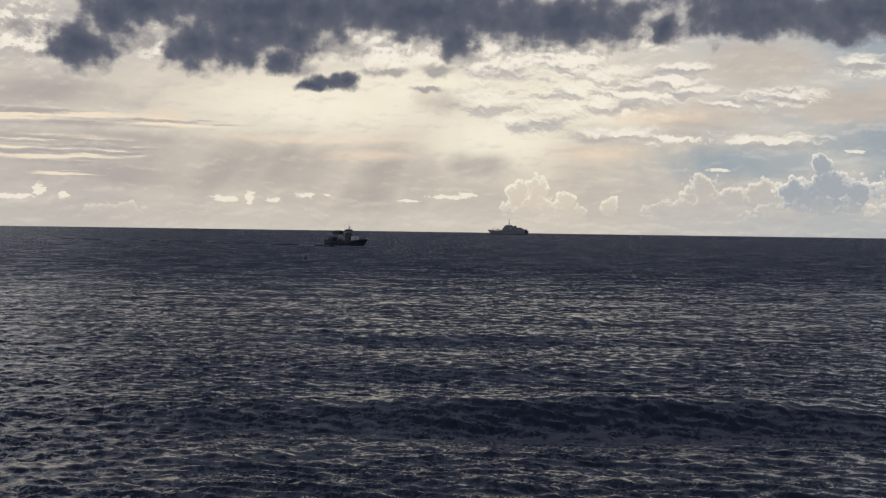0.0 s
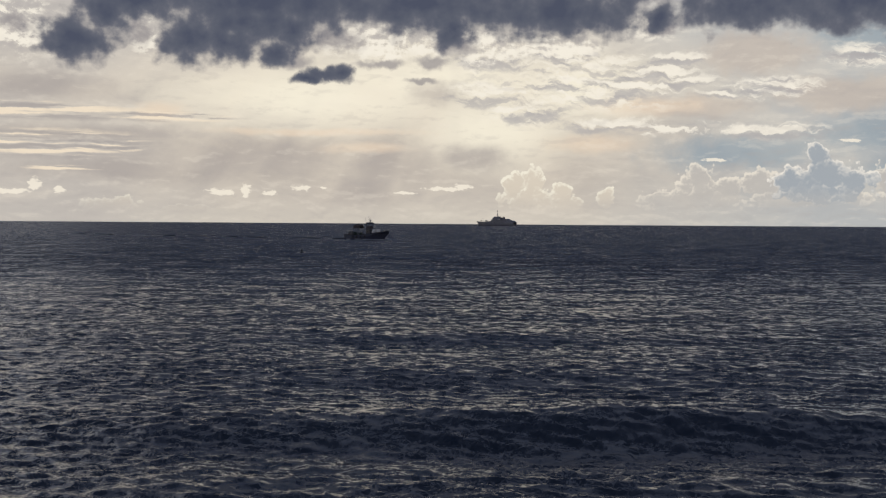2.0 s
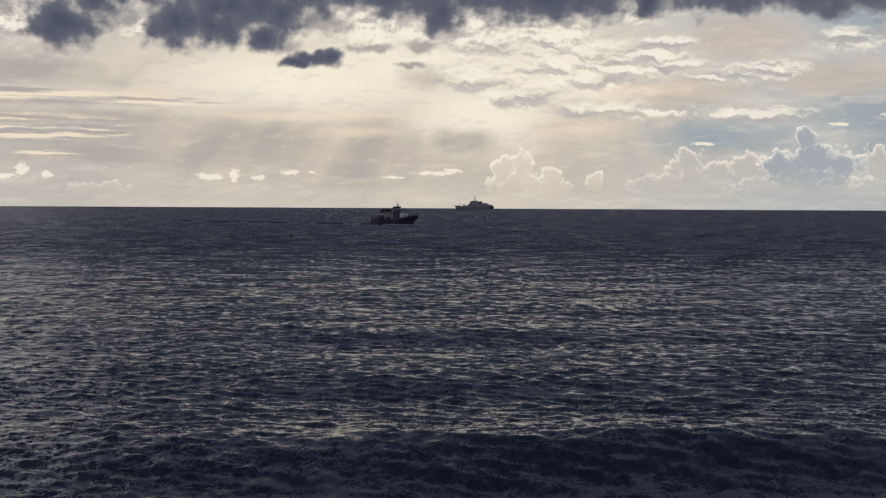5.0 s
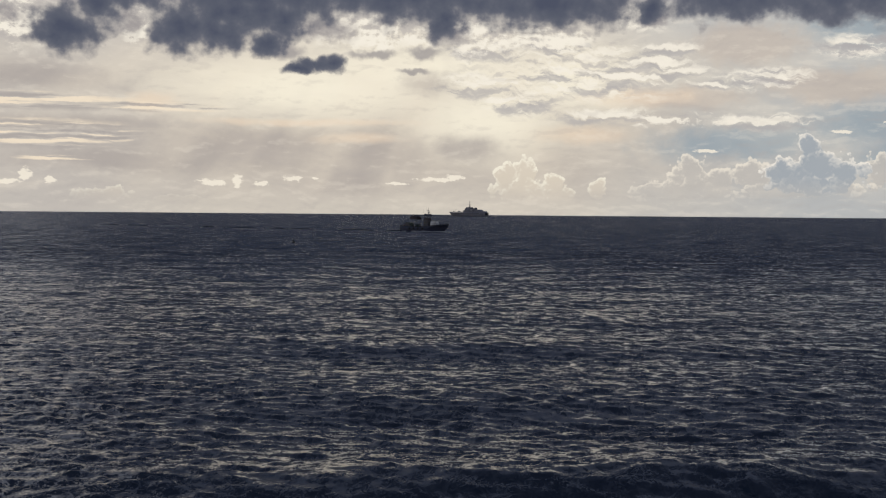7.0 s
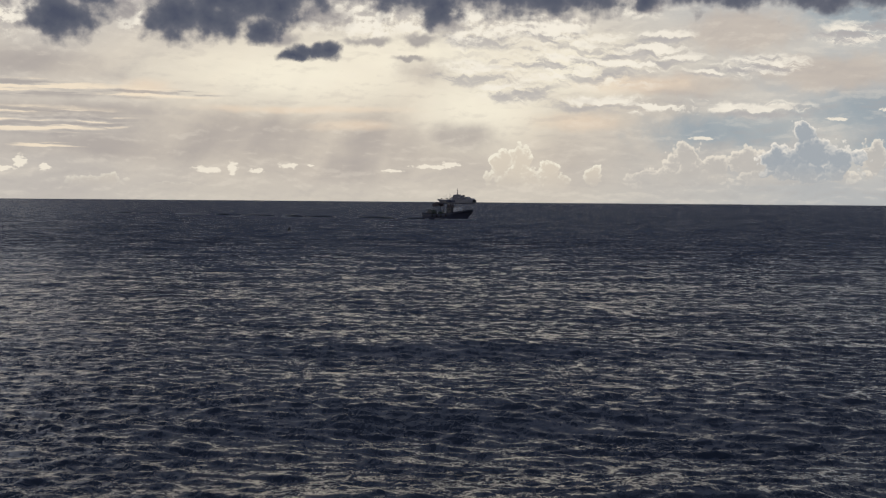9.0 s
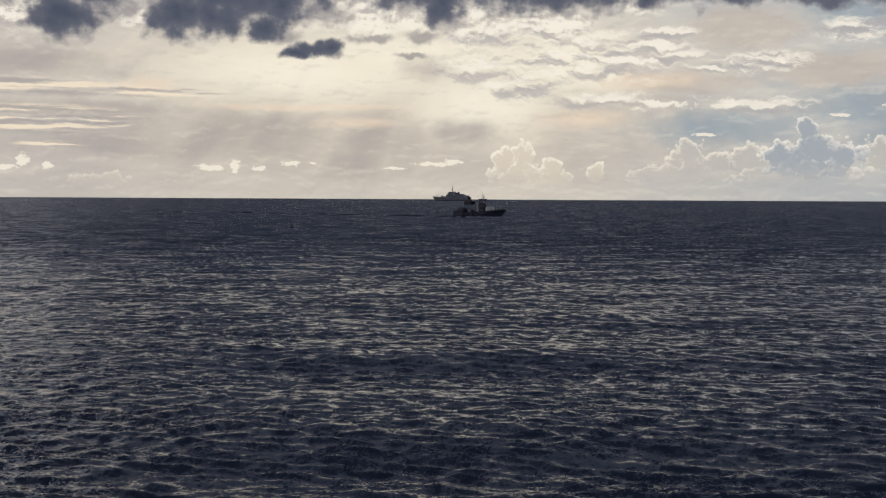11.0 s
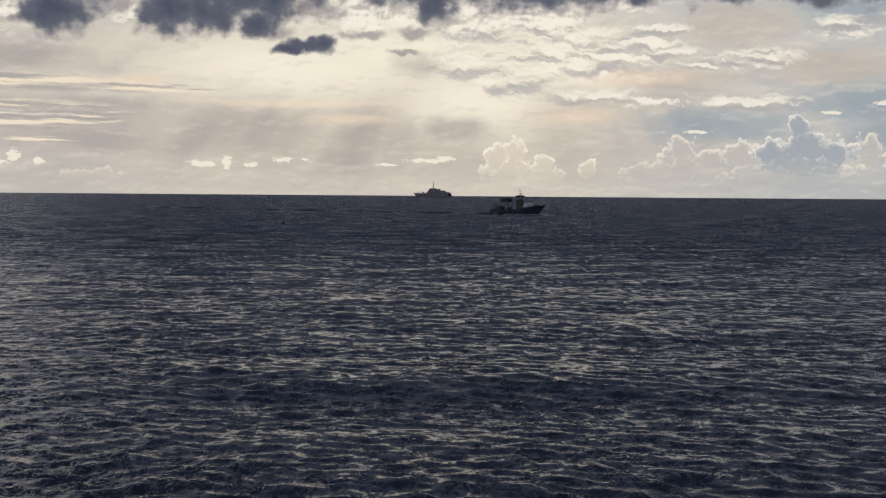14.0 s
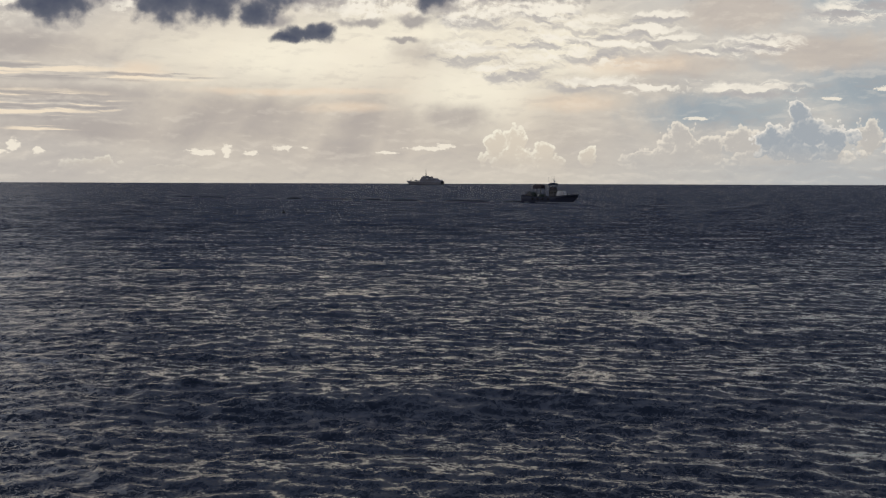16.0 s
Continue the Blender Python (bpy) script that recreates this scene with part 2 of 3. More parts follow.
    # small flat-based shreds
    flake = k.m("ADD", k.ellipses(sway, SHREDS), k.m("MULTIPLY", k.m("SUBTRACT", k.noise(k.v("MULTIPLY", p, (0.8, 1.5, 1)), 3.2, 5, 0.65), 0.5), 2.6))
    col = lay(col, k.step(flake, 1.05, 0.65), 0.85, lin(254, 247, 228))

    # lit fringe under the dark deck
    puffs = relief(k.v("MULTIPLY_ADD", pw, (0.55, 0.8, 1), (1.7, 9.2, 0)), (-0.05, 0.15, 0), 6, 0.6)
    fr = k.step(k.m("ADD", k.ellipses(pf, FRINGE), k.m("MULTIPLY", rough, 1.1)), 1.2, 0.5)
    col = lay(col, k.m("MULTIPLY", k.step(puffs, 0.0, -0.09), fr), 0.6, lin(176, 172, 170))
    col = lay(col, k.m("MULTIPLY", k.step(puffs, -0.03, 0.05), fr), 0.95, lin(255, 250, 234))

    # the dark deck, torn below and closed overhead but for an opening to one side
    flat = k.v("DIVIDE", d, k.combine(*[k.m("ADD", k.m("ABSOLUTE", z), 0.12)] * 3))
    over = k.noise(flat, 0.9, 6, 0.6, 0.3)
    heaps = k.noise(flat, 6.5, 6, 0.66, 0.4)
    west = k.m("MULTIPLY", k.step(k.m("ADD", u, k.m("MULTIPLY", k.m("SUBTRACT", over, 0.5), 22.0)), -13.0, -20.0), k.step(v, 50.0, 26.0))
    high = k.m("MULTIPLY", k.m("MULTIPLY", k.step(v, 11.5, 14.5), k.m("SUBTRACT", 1.0, west)), k.m("ADD", 0.5, k.step(over, 0.68, 0.4, 0.0, 0.5)))
    ragged = k.m("SUBTRACT", k.noise(k.v("ADD", p, (4.0, 9.0, 0)), 0.85, 4, 0.5), 0.5)
    torn_edge = k.m("ADD", k.m("MULTIPLY", ragged, 1.35), k.m("MULTIPLY", k.m("SUBTRACT", fine, 0.5), 0.3))
    rag = k.step(k.m("ADD", k.ellipses(pf, RAGS), torn_edge), 1.2, 0.3)
    col = lay(col, rag, 0.8, lin(138, 135, 138))
    dk = k.m("SUBTRACT", 1.0, k.m("ADD", k.ellipses(pf, DECK), torn_edge))
    dk = k.m("MAXIMUM", dk, high)
    tone = k.ramp(k.m("ADD", dk, k.m("MULTIPLY", puffs, -0.35)), (
        (0.0, lin(176, 171, 167)), (0.14, lin(140, 138, 141)), (0.34, lin(102, 105, 116)), (0.6, lin(89, 94, 107)), (1.0, lin(75, 81, 98))))
    # overhead it is broken into many small heaps with light between them
    bright = k.step(k.m("ADD", heaps, k.m("MULTIPLY", k.m("SUBTRACT", over, 0.5), 0.5)), 0.47, 0.7)
    tone = k.mix(k.step(v, 16.0, 28.0), tone, k.mix(bright, lin(64, 76, 102), lin(114, 127, 155)))
    gap = k.mix(k.step(v, 14.0, 25.0), col, clear)
    col = k.mix(k.step(dk, -0.25, 0.5), gap, tone)
    # below the horizon the air is only the haze over the water
    col = k.mix(k.step(v, 0.0, -2.0), col, lin(120, 122, 128))
    col = k.mix(1.0, col, (1.07, 1.045, 1.04, 1), "MULTIPLY")
    bg = k.node("ShaderNodeBackground")
    k.put(bg.inputs["Color"], col)
    bg.inputs["Strength"].default_value = 1.0
    out = k.node("ShaderNodeOutputWorld")
    tree.links.new(bg.outputs[0], out.inputs[0])


build_world()

sun_data = bpy.data.lights.new("sun", "SUN")
sun_data.energy, sun_data.angle, sun_data.color = 0.06, radians(80), (1.0, 0.93, 0.8)
sun = new("sun", sun_data)
az, el = radians(SUN_AZ), radians(SUN_EL)
sun.matrix_basis = look((300 * math.sin(az), 300 * math.cos(az), 200), (300 * math.sin(az) - math.sin(az) * math.cos(el), 300 * math.cos(az) - math.cos(az) * math.cos(el), 200 - math.sin(el)))


# ---- materials ----
def paint(name, rgb, rough=0.5, metal=0.0, wear=0.35, dirt=(0.08, 0.05, 0.03), scale=1.5, bump=0.15):
    """Weathered paint: broad fading, rust or salt stains, fine relief."""
    mat = bpy.data.materials.new(name)
    mat.use_nodes = True
    k = Nodes(mat.node_tree)
    b = mat.node_tree.nodes["Principled BSDF"]
    o = k.node("ShaderNodeTexCoord").outputs["Object"]
    broad = k.noise(o, scale * 0.4, 3)
    streak = k.noise(k.v("MULTIPLY", o, (1, 1, 0.25)), scale * 2.2, 6, 0.65)
    grain = k.noise(o, scale * 14, 3)
    base = k.mix(k.step(broad, 0.3, 0.7), tuple(c * 0.82 for c in rgb) + (1,), tuple(min(1, c * 1.1) for c in rgb) + (1,))
    base = k.mix(k.m("MULTIPLY", k.step(streak, 0.52, 0.72), wear), base, dirt + (1,))
    k.put(b.inputs["Base Color"], base)
    k.put(b.inputs["Roughness"], k.m("ADD", k.m("MULTIPLY", grain, 0.25), rough - 0.12))
    b.inputs["Metallic"].default_value = metal
    bp = k.node("ShaderNodeBump")
    bp.inputs["Strength"].default_value, bp.inputs["Distance"].default_value = bump, 0.02
    k.put(bp.inputs["Height"], k.m("ADD", grain, streak))
    k.put(b.inputs["Normal"], bp.outputs[0])
    return mat


def water():
    """Sea water: dark body, glossy skin, ripples too small for the mesh."""
    mat = bpy.data.materials.new("sea_water")
    mat.use_nodes = True
    k = Nodes(mat.node_tree)
    b = mat.node_tree.nodes["Principled BSDF"]
    o = k.node("ShaderNodeTexCoord").outputs["Object"]
    geo = k.node("ShaderNodeNewGeometry")
    sep = k.node("ShaderNodeSeparateXYZ")
    k.put(sep.inputs[0], o)
    half = (0.5, 0.5, 0.5)
    patch = k.noise(k.v("MULTIPLY", o, (0.012, 0.03, 0.0)), 1.0, 3)
    wide = k.v("MULTIPLY", o, (1.15, 1.0, 0.0))
    # ripple faces of many sizes that lean to the shore
    long = k.m("SUBTRACT", k.noise(k.v("MULTIPLY", o, (0.42, 0.75, 0.0)), 0.33, 3.0, 0.6, 0.3), 0.5)
    chop = k.m("SUBTRACT", k.noise(wide, 1.3, 4.0, 0.75, 0.5), 0.5)
    face = k.m("ADD", k.m("MULTIPLY", long, LONG), k.m("MULTIPLY", chop, CHOP))
    # rougher out on the open water
    out_there = k.step(sep.outputs[1], 40.0, 200.0)
    lean = k.m("ADD", k.m("ADD", face, LEAN), k.m("MULTIPLY", out_there, OPEN))
    lean = k.m("MAXIMUM", lean, BACK)
    # thin broken crests where the face turns level
    crest = None
    for scale, width, level in CRESTS:
        n = k.noise(wide, scale, 2.5, 0.55, 0.7)
        gate = k.step(k.noise(k.v("ADD", wide, (17.3 * scale, 5.1, 0.0)), scale * 0.7, 2.0), level - 0.08, level + 0.08)
        c = k.m("MULTIPLY", k.step(k.m("ABSOLUTE", k.m("SUBTRACT", n, 0.5)), width, width * 0.2), gate)
        crest = c if crest is None else k.m("MAXIMUM", crest, c)
    crest = k.m("MULTIPLY", crest, k.m("MULTIPLY_ADD", out_there, -0.85, 0.95))
    lean = k.m("ADD", k.m("MULTIPLY", lean, k.m("SUBTRACT", 1.0, crest)), k.m("MULTIPLY", crest, BACK))
    fine = k.v("SUBTRACT", k.noise(wide, 6.0, 3, 0.6, 0.3, color=True), half)
    slope = k.combine(0.0, k.m("MULTIPLY", lean, -1.0), 0.0)
    slope = k.v("ADD", slope, k.v("MULTIPLY", fine, (RIPPLE, RIPPLE * 0.5, 0.0)))
    k.put(b.inputs["Normal"], k.v("NORMALIZE", k.v("ADD", geo.outputs["Normal"], slope)))
    tint = k.mix(k.step(patch, 0.3, 0.7), (0.008, 0.017, 0.035, 1), (0.014, 0.025, 0.046, 1))
    k.put(b.inputs["Base Color"], tint)
    k.put(b.inputs["Roughness"], k.m("MULTIPLY_ADD", out_there, 0.20, 0.07))
    b.inputs["IOR"].default_value = 1.333
    return mat


# scale, half width and share of the crests; lean and spread of the ripple faces
CRESTS = ((0.8, 0.030, 0.48), (2.4, 0.045, 0.48), (5.5, 0.06, 0.46))
LEAN, OPEN, BACK, LONG, CHOP, RIPPLE = 0.19, 0.075, -0.055, 0.8, 1.8, 0.40
WATER = water()
NAVY = paint("navy_hull", (0.04, 0.048, 0.085), 0.45)
BLACK = paint("black_rubber", (0.02, 0.02, 0.022), 0.8, wear=0.2)
WHITE = paint("white_gelcoat", (0.66, 0.66, 0.68), 0.4, dirt=(0.25, 0.15, 0.08))
PALE = paint("weathered_grey_paint", (0.10, 0.10, 0.12), 0.5, wear=0.12)
GREY = paint("grey_steel", (0.12, 0.125, 0.135), 0.55, metal=0.2)
TARP = paint("faded_tarpaulin", (0.085, 0.07, 0.08), 0.85, wear=0.5)
DECKING = paint("worn_deck", (0.16, 0.13, 0.10), 0.8)
GLASS = paint("dark_glass", (0.012, 0.016, 0.02), 0.15, wear=0.0, bump=0.0)
SHIP_GREY = paint("haze_grey", (0.25, 0.25, 0.285), 0.6, wear=0.25, scale=0.15)
SHIP_DARK = paint("dark_boot_top", (0.03, 0.03, 0.035), 0.7, scale=0.15)
NET = paint("net_green", (0.03, 0.06, 0.045), 0.9, wear=0.5, scale=4)
FLOAT = paint("faded_red_float", (0.10, 0.03, 0.025), 0.6)
FOAM = paint("disturbed_water", (0.012, 0.016, 0.02), 0.3, wear=0.0)
WHITE_WATER = paint("white_water", (0.42, 0.44, 0.48), 0.9, wear=0.6, dirt=(0.03, 0.04, 0.055), scale=1.2, bump=0.6)


# ---- the sea ----
def build_sea():
    rng = np.random.default_rng(5)
    rows = list(np.linspace(-500, 16, 30))
    yv = 20.0
    while yv < 5050:
        rows.append(yv)
        yv += 0.0040 * max(25.0, yv - 40)
    ys = np.array(rows)
    s = np.linspace(-1, 1, 500)
    fan = 0.46 * (np.maximum(ys, 20) + 5)
    mid = fan[:, None] * s[None, :]
    w = (np.linspace(0, 1, 9)[1:] ** 2)[None, :]
    edge = mid[:, -1:] + (3300 - mid[:, -1:]) * w
    xs = np.concatenate([-edge[:, ::-1], mid, edge], axis=1)
    nr, nc = xs.shape
    yy = np.repeat(ys[:, None], nc, axis=1)
    step = np.maximum(fan[:, None] * 2 / 500, np.gradient(ys)[:, None])
    step = np.repeat(step, nc, axis=1)
    step[:, :8] = step[:, -8:] = 400.0
    h = np.zeros_like(xs)
    # the swell, that comes in to the shore
    lam = 13.9
    bend = 1.8 * np.sin(xs / 21 + 0.6 + yy / 37) + 2.4 * np.sin(xs / 57 + yy / 90) + 0.7 * np.sin(xs / 7.3 - yy / 11)
    ph = 2 * math.pi * (yy + bend - 40.2) / lam
    shoal = np.clip(1.25 - yy / 130, 0.0, 1.0) ** 1.3
    patchy = 0.45 + 0.60 * np.cos((xs - 2.5) / 7.5 - (yy - 39.6) / 80) + 0.2 * np.sin(xs / 4.3 + yy / 7.7) + 0.2 * np.sin(xs / 17 - yy / 26)
    sets = 0.20 + 1.05 * np.exp(-((yy - 41.0) / 6) ** 2) + 0.4 * np.exp(-((yy - 68.0) / 6) ** 2)
    tall = 0.46 * sets * shoal * np.clip(patchy, 0.08, 1.3)
    fade = np.clip(lam / (4 * step) - 1, 0, 1)
    h += fade * tall * (np.sin(ph) + 0.33 * np.sin(2 * ph))
    # wind waves, long to short; the long ones only out on the open water
    open_sea = np.clip((yy - 65) / 130, 0, 1)
    for i in range(90):
        lam = 26.0 * (0.42 / 26.0) ** (i / 89) * rng.uniform(0.92, 1.08)
        th = rng.normal(0, 0.75)
        kx, ky = 2 * math.pi / lam * math.sin(th), 2 * math.pi / lam * math.cos(th)
        a = 0.0078 * lam * rng.uniform(0.6, 1.3) * min(1.0, (0.7 / lam) ** 1.0)
        a = a + (0.0012 * lam * min(1.0, 9.0 / lam) * open_sea if lam > 2.0 else 0.0)
        fade = np.clip(lam / (3.2 * step) - 1, 0, 1)
        g = rng.uniform(0, 6.28, 3)
        group = 1 + 0.55 * np.sin(xs * kx * 0.13 + yy * 0.11 / lam * 3 + g[1]) * np.sin(yy * ky * 0.09 + xs * 0.2 / lam + g[2])
        f = kx * xs + ky * yy + g[0]
        h += fade * a * group * (np.sin(f) - 0.28 * np.cos(2 * f))
    co = np.stack([xs, yy, h], axis=-1).reshape(-1, 3).astype(np.float32)
    idx = np.arange(nr * nc).reshape(nr, nc)
    quads = np.stack([idx[:-1, :-1], idx[:-1, 1:], idx[1:, 1:], idx[1:, :-1]], axis=-1).reshape(-1)
    me = bpy.data.meshes.new("water")
    nq = len(quads) // 4
    me.vertices.add(len(co))
    me.vertices.foreach_set("co", co.reshape(-1))
    me.loops.add(nq * 4)
    me.loops.foreach_set("vertex_index", quads.astype(np.int32))
    me.polygons.add(nq)
    me.polygons.foreach_set("loop_start", np.arange(0, nq * 4, 4, dtype=np.int32))
    me.update(calc_edges=True)
    me.polygons.foreach_set("use_smooth", np.ones(nq, dtype=bool))
    me.materials.append(WATER)
    return tagged(new("water", me), "dark blue-grey choppy sea with a low swell rolling in", "sea", kind="structure")


SEA = build_sea()


# ---- building helpers ----
def part(name, bm, material, parent, label="", smooth=False):
    """Links a bmesh as one mesh object under a thing or a part."""
    bmesh.ops.recalc_face_normals(bm, faces=bm.faces)
    me = bpy.data.meshes.new(name)
    bm.to_mesh(me)
    bm.free()
    me.materials.append(material)
    if smooth:
        me.polygons.foreach_set("use_smooth", [True] * len(me.polygons))
    ob = new(name, me)
    ob.parent = parent
    return tagged(ob, label)


def box(cx, cy, cz, sx, sy, sz, bevel=0.0, taper=1.0, rake=0.0, bm=None):
    """A bevelled box, narrower and set back at its top."""
    bm = bm or bmesh.new()
    vs = bmesh.ops.create_cube(bm, size=1)["verts"]
    for v in vs:
        t = taper if v.co.z > 0 else 1.0
        top = v.co.z > 0
        v.co = Vector((cx + v.co.x * sx * t + (rake if top else 0), cy + v.co.y * sy * t, cz + v.co.z * sz))
    if bevel:
        es = list({e for v in vs for e in v.link_edges})
        bmesh.ops.bevel(bm, geom=es, offset=bevel, segments=2, affect="EDGES")
    return bm


def rod(a, b, r, sides=8, bm=None, r2=None):
    """A tube between two points."""
    bm = bm or bmesh.new()
    a, b = Vector(a), Vector(b)
    m = Matrix.Translation((a + b) / 2) @ (b - a).to_track_quat("Z", "Y").to_matrix().to_4x4()
    bmesh.ops.create_cone(bm, cap_ends=True, segments=sides, radius1=r, radius2=r if r2 is None else r2, depth=(b - a).length, matrix=m)
    return bm


def hull_mesh(length, beam, stations, sheer, draft, fullness, flare, bow_rake, transom=0.9, bulwark=0.0):
    """A lofted hull, bow towards +x, waterline at z = 0, with a deck set below its rail."""
    bm = bmesh.new()
    rings = []
    for i in range(stations + 1):
        t = i / stations
        end = max(0.0, (t - fullness) / (1 - fullness))
        half = beam / 2 * (transom + (1 - transom) * min(1, t * 3)) * (1 - end ** 2.2)
        half = max(half, 0.03)
        top = sheer(t)
        ring = []
        for lvl, wide in ((1.0, 1.0), (0.55, 0.97 - flare * end * 0.5), (0.2, 0.93 - flare * end), (-0.3, 0.8 - flare * end), (-1.0, 0.25)):
            z = top * lvl if lvl > 0 else draft * lvl
            x = -length / 2 + length * t - bow_rake * end * (1 - max(z, -draft * 0.5) / max(top, 0.1)) * (0.9 if z < top else 0)
            ring.append((x, half * max(wide, 0.05), z))
        full = [(x, -yy, z) for x, yy, z in ring] + [(x, yy, z) for x, yy, z in reversed(ring)]
        inner = [(ring[0][0], half * 0.93, top), (ring[0][0], half * 0.92, top - bulwark - 0.02)]
        full += inner + [(x, -yy, z) for x, yy, z in reversed(inner)]
        rings.append([bm.verts.new(c) for c in full])
    n = len(rings[0])
    for a, b in zip(rings, rings[1:]):
        for j in range(n):
            bm.faces.new((a[j], a[(j + 1) % n], b[(j + 1) % n], b[j]))
    bm.faces.new(rings[0])
    bm.faces.new(list(reversed(rings[-1])))
    return bm


# ---- fishing boat ----
def fishing_boat():
    boat = tagged(new("fishing_boat"), "dark fishing boat with grey wheelhouse and aft canopy, under way", "boat")
    L, B = 19.2, 4.6

    def sheer(t):
        return 2.2 - 0.45 * math.sin(math.pi * min(1, t * 1.3)) + 1.9 * max(0, t - 0.6) ** 1.5

    hull = part("hull", hull_mesh(L, B, 28, sheer, 0.9, 0.5, 0.5, 2.3, 0.92, 0.75), NAVY, boat, "dark navy hull with worn paint", True)
    rail = bmesh.new()
    for i in range(24):
        t0, t1 = i / 24, (i + 1) / 24
        for sgn in (-1, 1):
            pts = []
            for t in (t0, t1):
                end = max(0, (t - 0.5) / 0.5)
                half = B / 2 * (0.92 + 0.08 * min(1, t * 3)) * (1 - end ** 2.2)
                pts.append((-L / 2 + L * t, sgn * max(half, 0.03), sheer(t) + 0.04))
            rod(*pts, 0.07, 6, rail)
    part("rubbing_strake", rail, BLACK, hull)
    part("transom_fender", box(-L / 2 - 0.1, 0, 1.1, 0.22, 3.7, 0.5, 0.06), BLACK, hull)
    for sx in (-5.2, -3.4, -1.6, 0.4):
        for sgn in (-1, 1):
            ty = bmesh.new()
            bmesh.ops.create_cone(ty, cap_ends=True, segments=14, radius1=0.38, radius2=0.38, depth=0.24,
                                  matrix=Matrix.Translation((sx, sgn * (B / 2 + 0.08), 1.15)) @ Matrix.Rotation(radians(90), 4, "X"))
            bmesh.ops.bevel(ty, geom=[e for e in ty.edges if len(e.link_faces) == 2 and e.calc_face_angle() > 1], offset=0.08, segments=2, affect="EDGES")
            part("tyre_fender", ty, BLACK, hull, "", True)
    # wheelhouse with an upper steering place
    wx = 0.8
    house = part("wheelhouse", box(wx, 0, 2.55, 2.1, 2.2, 2.6, 0.12, 0.92, -0.15), PALE, boat, "salt-stained grey wheelhouse")
    for yy in (-0.85, 0, 0.85):
        part("front_window", box(wx + 0.86, yy * 0.78, 3.1, 0.08, 0.52, 0.7, 0.02), GLASS, house, "dark window pane")
    for sgn in (-1, 1):
        for xx in (-0.7, 0.25):
            part("side_window", box(wx + xx * 0.85, sgn * 1.05, 3.1, 0.6, 0.06, 0.65, 0.02), GLASS, house, "dark window pane")
        part("side_door", box(wx - 0.3, sgn * 1.1, 2.0, 0.65, 0.05, 1.3, 0.02), GREY, house)
    part("eyebrow", box(wx + 0.05, 0, 3.9, 2.4, 2.4, 0.14, 0.05), PALE, house)
    part("bridge_dodger", box(wx - 0.1, 0, 4.35, 1.6, 1.8, 0.85, 0.1, 0.95), TARP, boat, "faded dark canvas dodger")
    for xx in (-0.85, 0.65):
        for sgn in (-1, 1):
            part("roof_post", rod((wx + xx, sgn * 0.8, 3.9), (wx + xx, sgn * 0.8, 5.6), 0.08), GREY, boat)
    part("bridge_roof", box(wx - 0.05, 0, 5.75, 2.6, 2.3, 0.6, 0.18, 0.8), NAVY, boat, "dark canvas bridge roof")
    mast = part("mast", rod((wx + 0.1, 0, 6.1), (wx + 0.1, 0, 8.2), 0.07, 10, None, 0.04), GREY, boat)
    part("mast_yard", rod((wx + 0.1, -0.75, 7.2), (wx + 0.1, 0.75, 7.2), 0.035), GREY, mast)
    part("radar_bar", box(wx + 0.35, 0, 6.65, 0.22, 1.5, 0.16, 0.05), WHITE, mast)
    part("radar_base", rod((wx + 0.35, 0, 6.2), (wx + 0.35, 0, 6.6), 0.16, 10), WHITE, mast)
    for yy, top in ((-0.9, 7.9), (0.85, 8.4)):
        part("whip_aerial", rod((wx - 1.1, yy, 6.1), (wx - 1.25, yy, top), 0.022, 5), GREY, boat)
    # low fore cabin and bow gear
    part("fore_cabin", box(3.7, 0, 2.85, 2.7, 2.2, 1.6, 0.2, 0.84), WHITE, boat, "low white fore cabin")
    part("hatch", box(3.7, 0, 3.67, 0.8, 0.8, 0.12, 0.03), GREY, boat)
    part("foredeck", box(5.6, 0, 2.16, 3.6, 1.5, 0.08, 0.02, 1.0), DECKING, boat)
    part("anchor_winch", rod((6.2, -0.5, 2.5), (6.2, 0.5, 2.5), 0.22, 12), GREY, boat)
    for i in range(6):
        t = 0.70 + i * 0.054
        end = (t - 0.5) / 0.5
        half = B / 2 * (1 - end ** 2.2) * 0.95
        for sgn in (-1, 1):
            part("bow_stanchion", rod((-L / 2 + L * t, sgn * half, sheer(t)), (-L / 2 + L * t, sgn * half, sheer(t) + 0.6), 0.025, 5), GREY, boat)
    for sgn in (-1, 1):
        bm = bmesh.new()
        for i in range(6):
            pts = []
            for t in (0.70 + i * 0.054, min(0.99, 0.70 + (i + 1) * 0.054)):
                end = (t - 0.5) / 0.5
                pts.append((-L / 2 + L * t, sgn * B / 2 * (1 - end ** 2.2) * 0.95, sheer(t) + 0.6))
            rod(*pts, 0.028, 5, bm)
        part("bow_rail", bm, GREY, boat)
    part("bow_roller", box(L / 2 + 0.1, 0, 2.75, 0.9, 0.35, 0.16, 0.04), GREY, boat)
    # aft canopy on posts over the working deck
    for xx in (-5.9, -4.5, -3.1):
        for sgn in (-1, 1):
            part("canopy_post", rod((xx, sgn * 1.25, 1.3), (xx, sgn * 1.2, 5.2), 0.07), GREY, boat)
    for sgn in (-1, 1):
        part("canopy_brace", rod((-5.9, sgn * 1.22, 2.2), (-3.1, sgn * 1.22, 3.2), 0.05, 6), GREY, boat)
    part("canopy", box(-4.5, 0, 5.2, 3.3, 2.8, 0.75, 0.3, 0.68), TARP, boat, "faded dark maroon canopy")
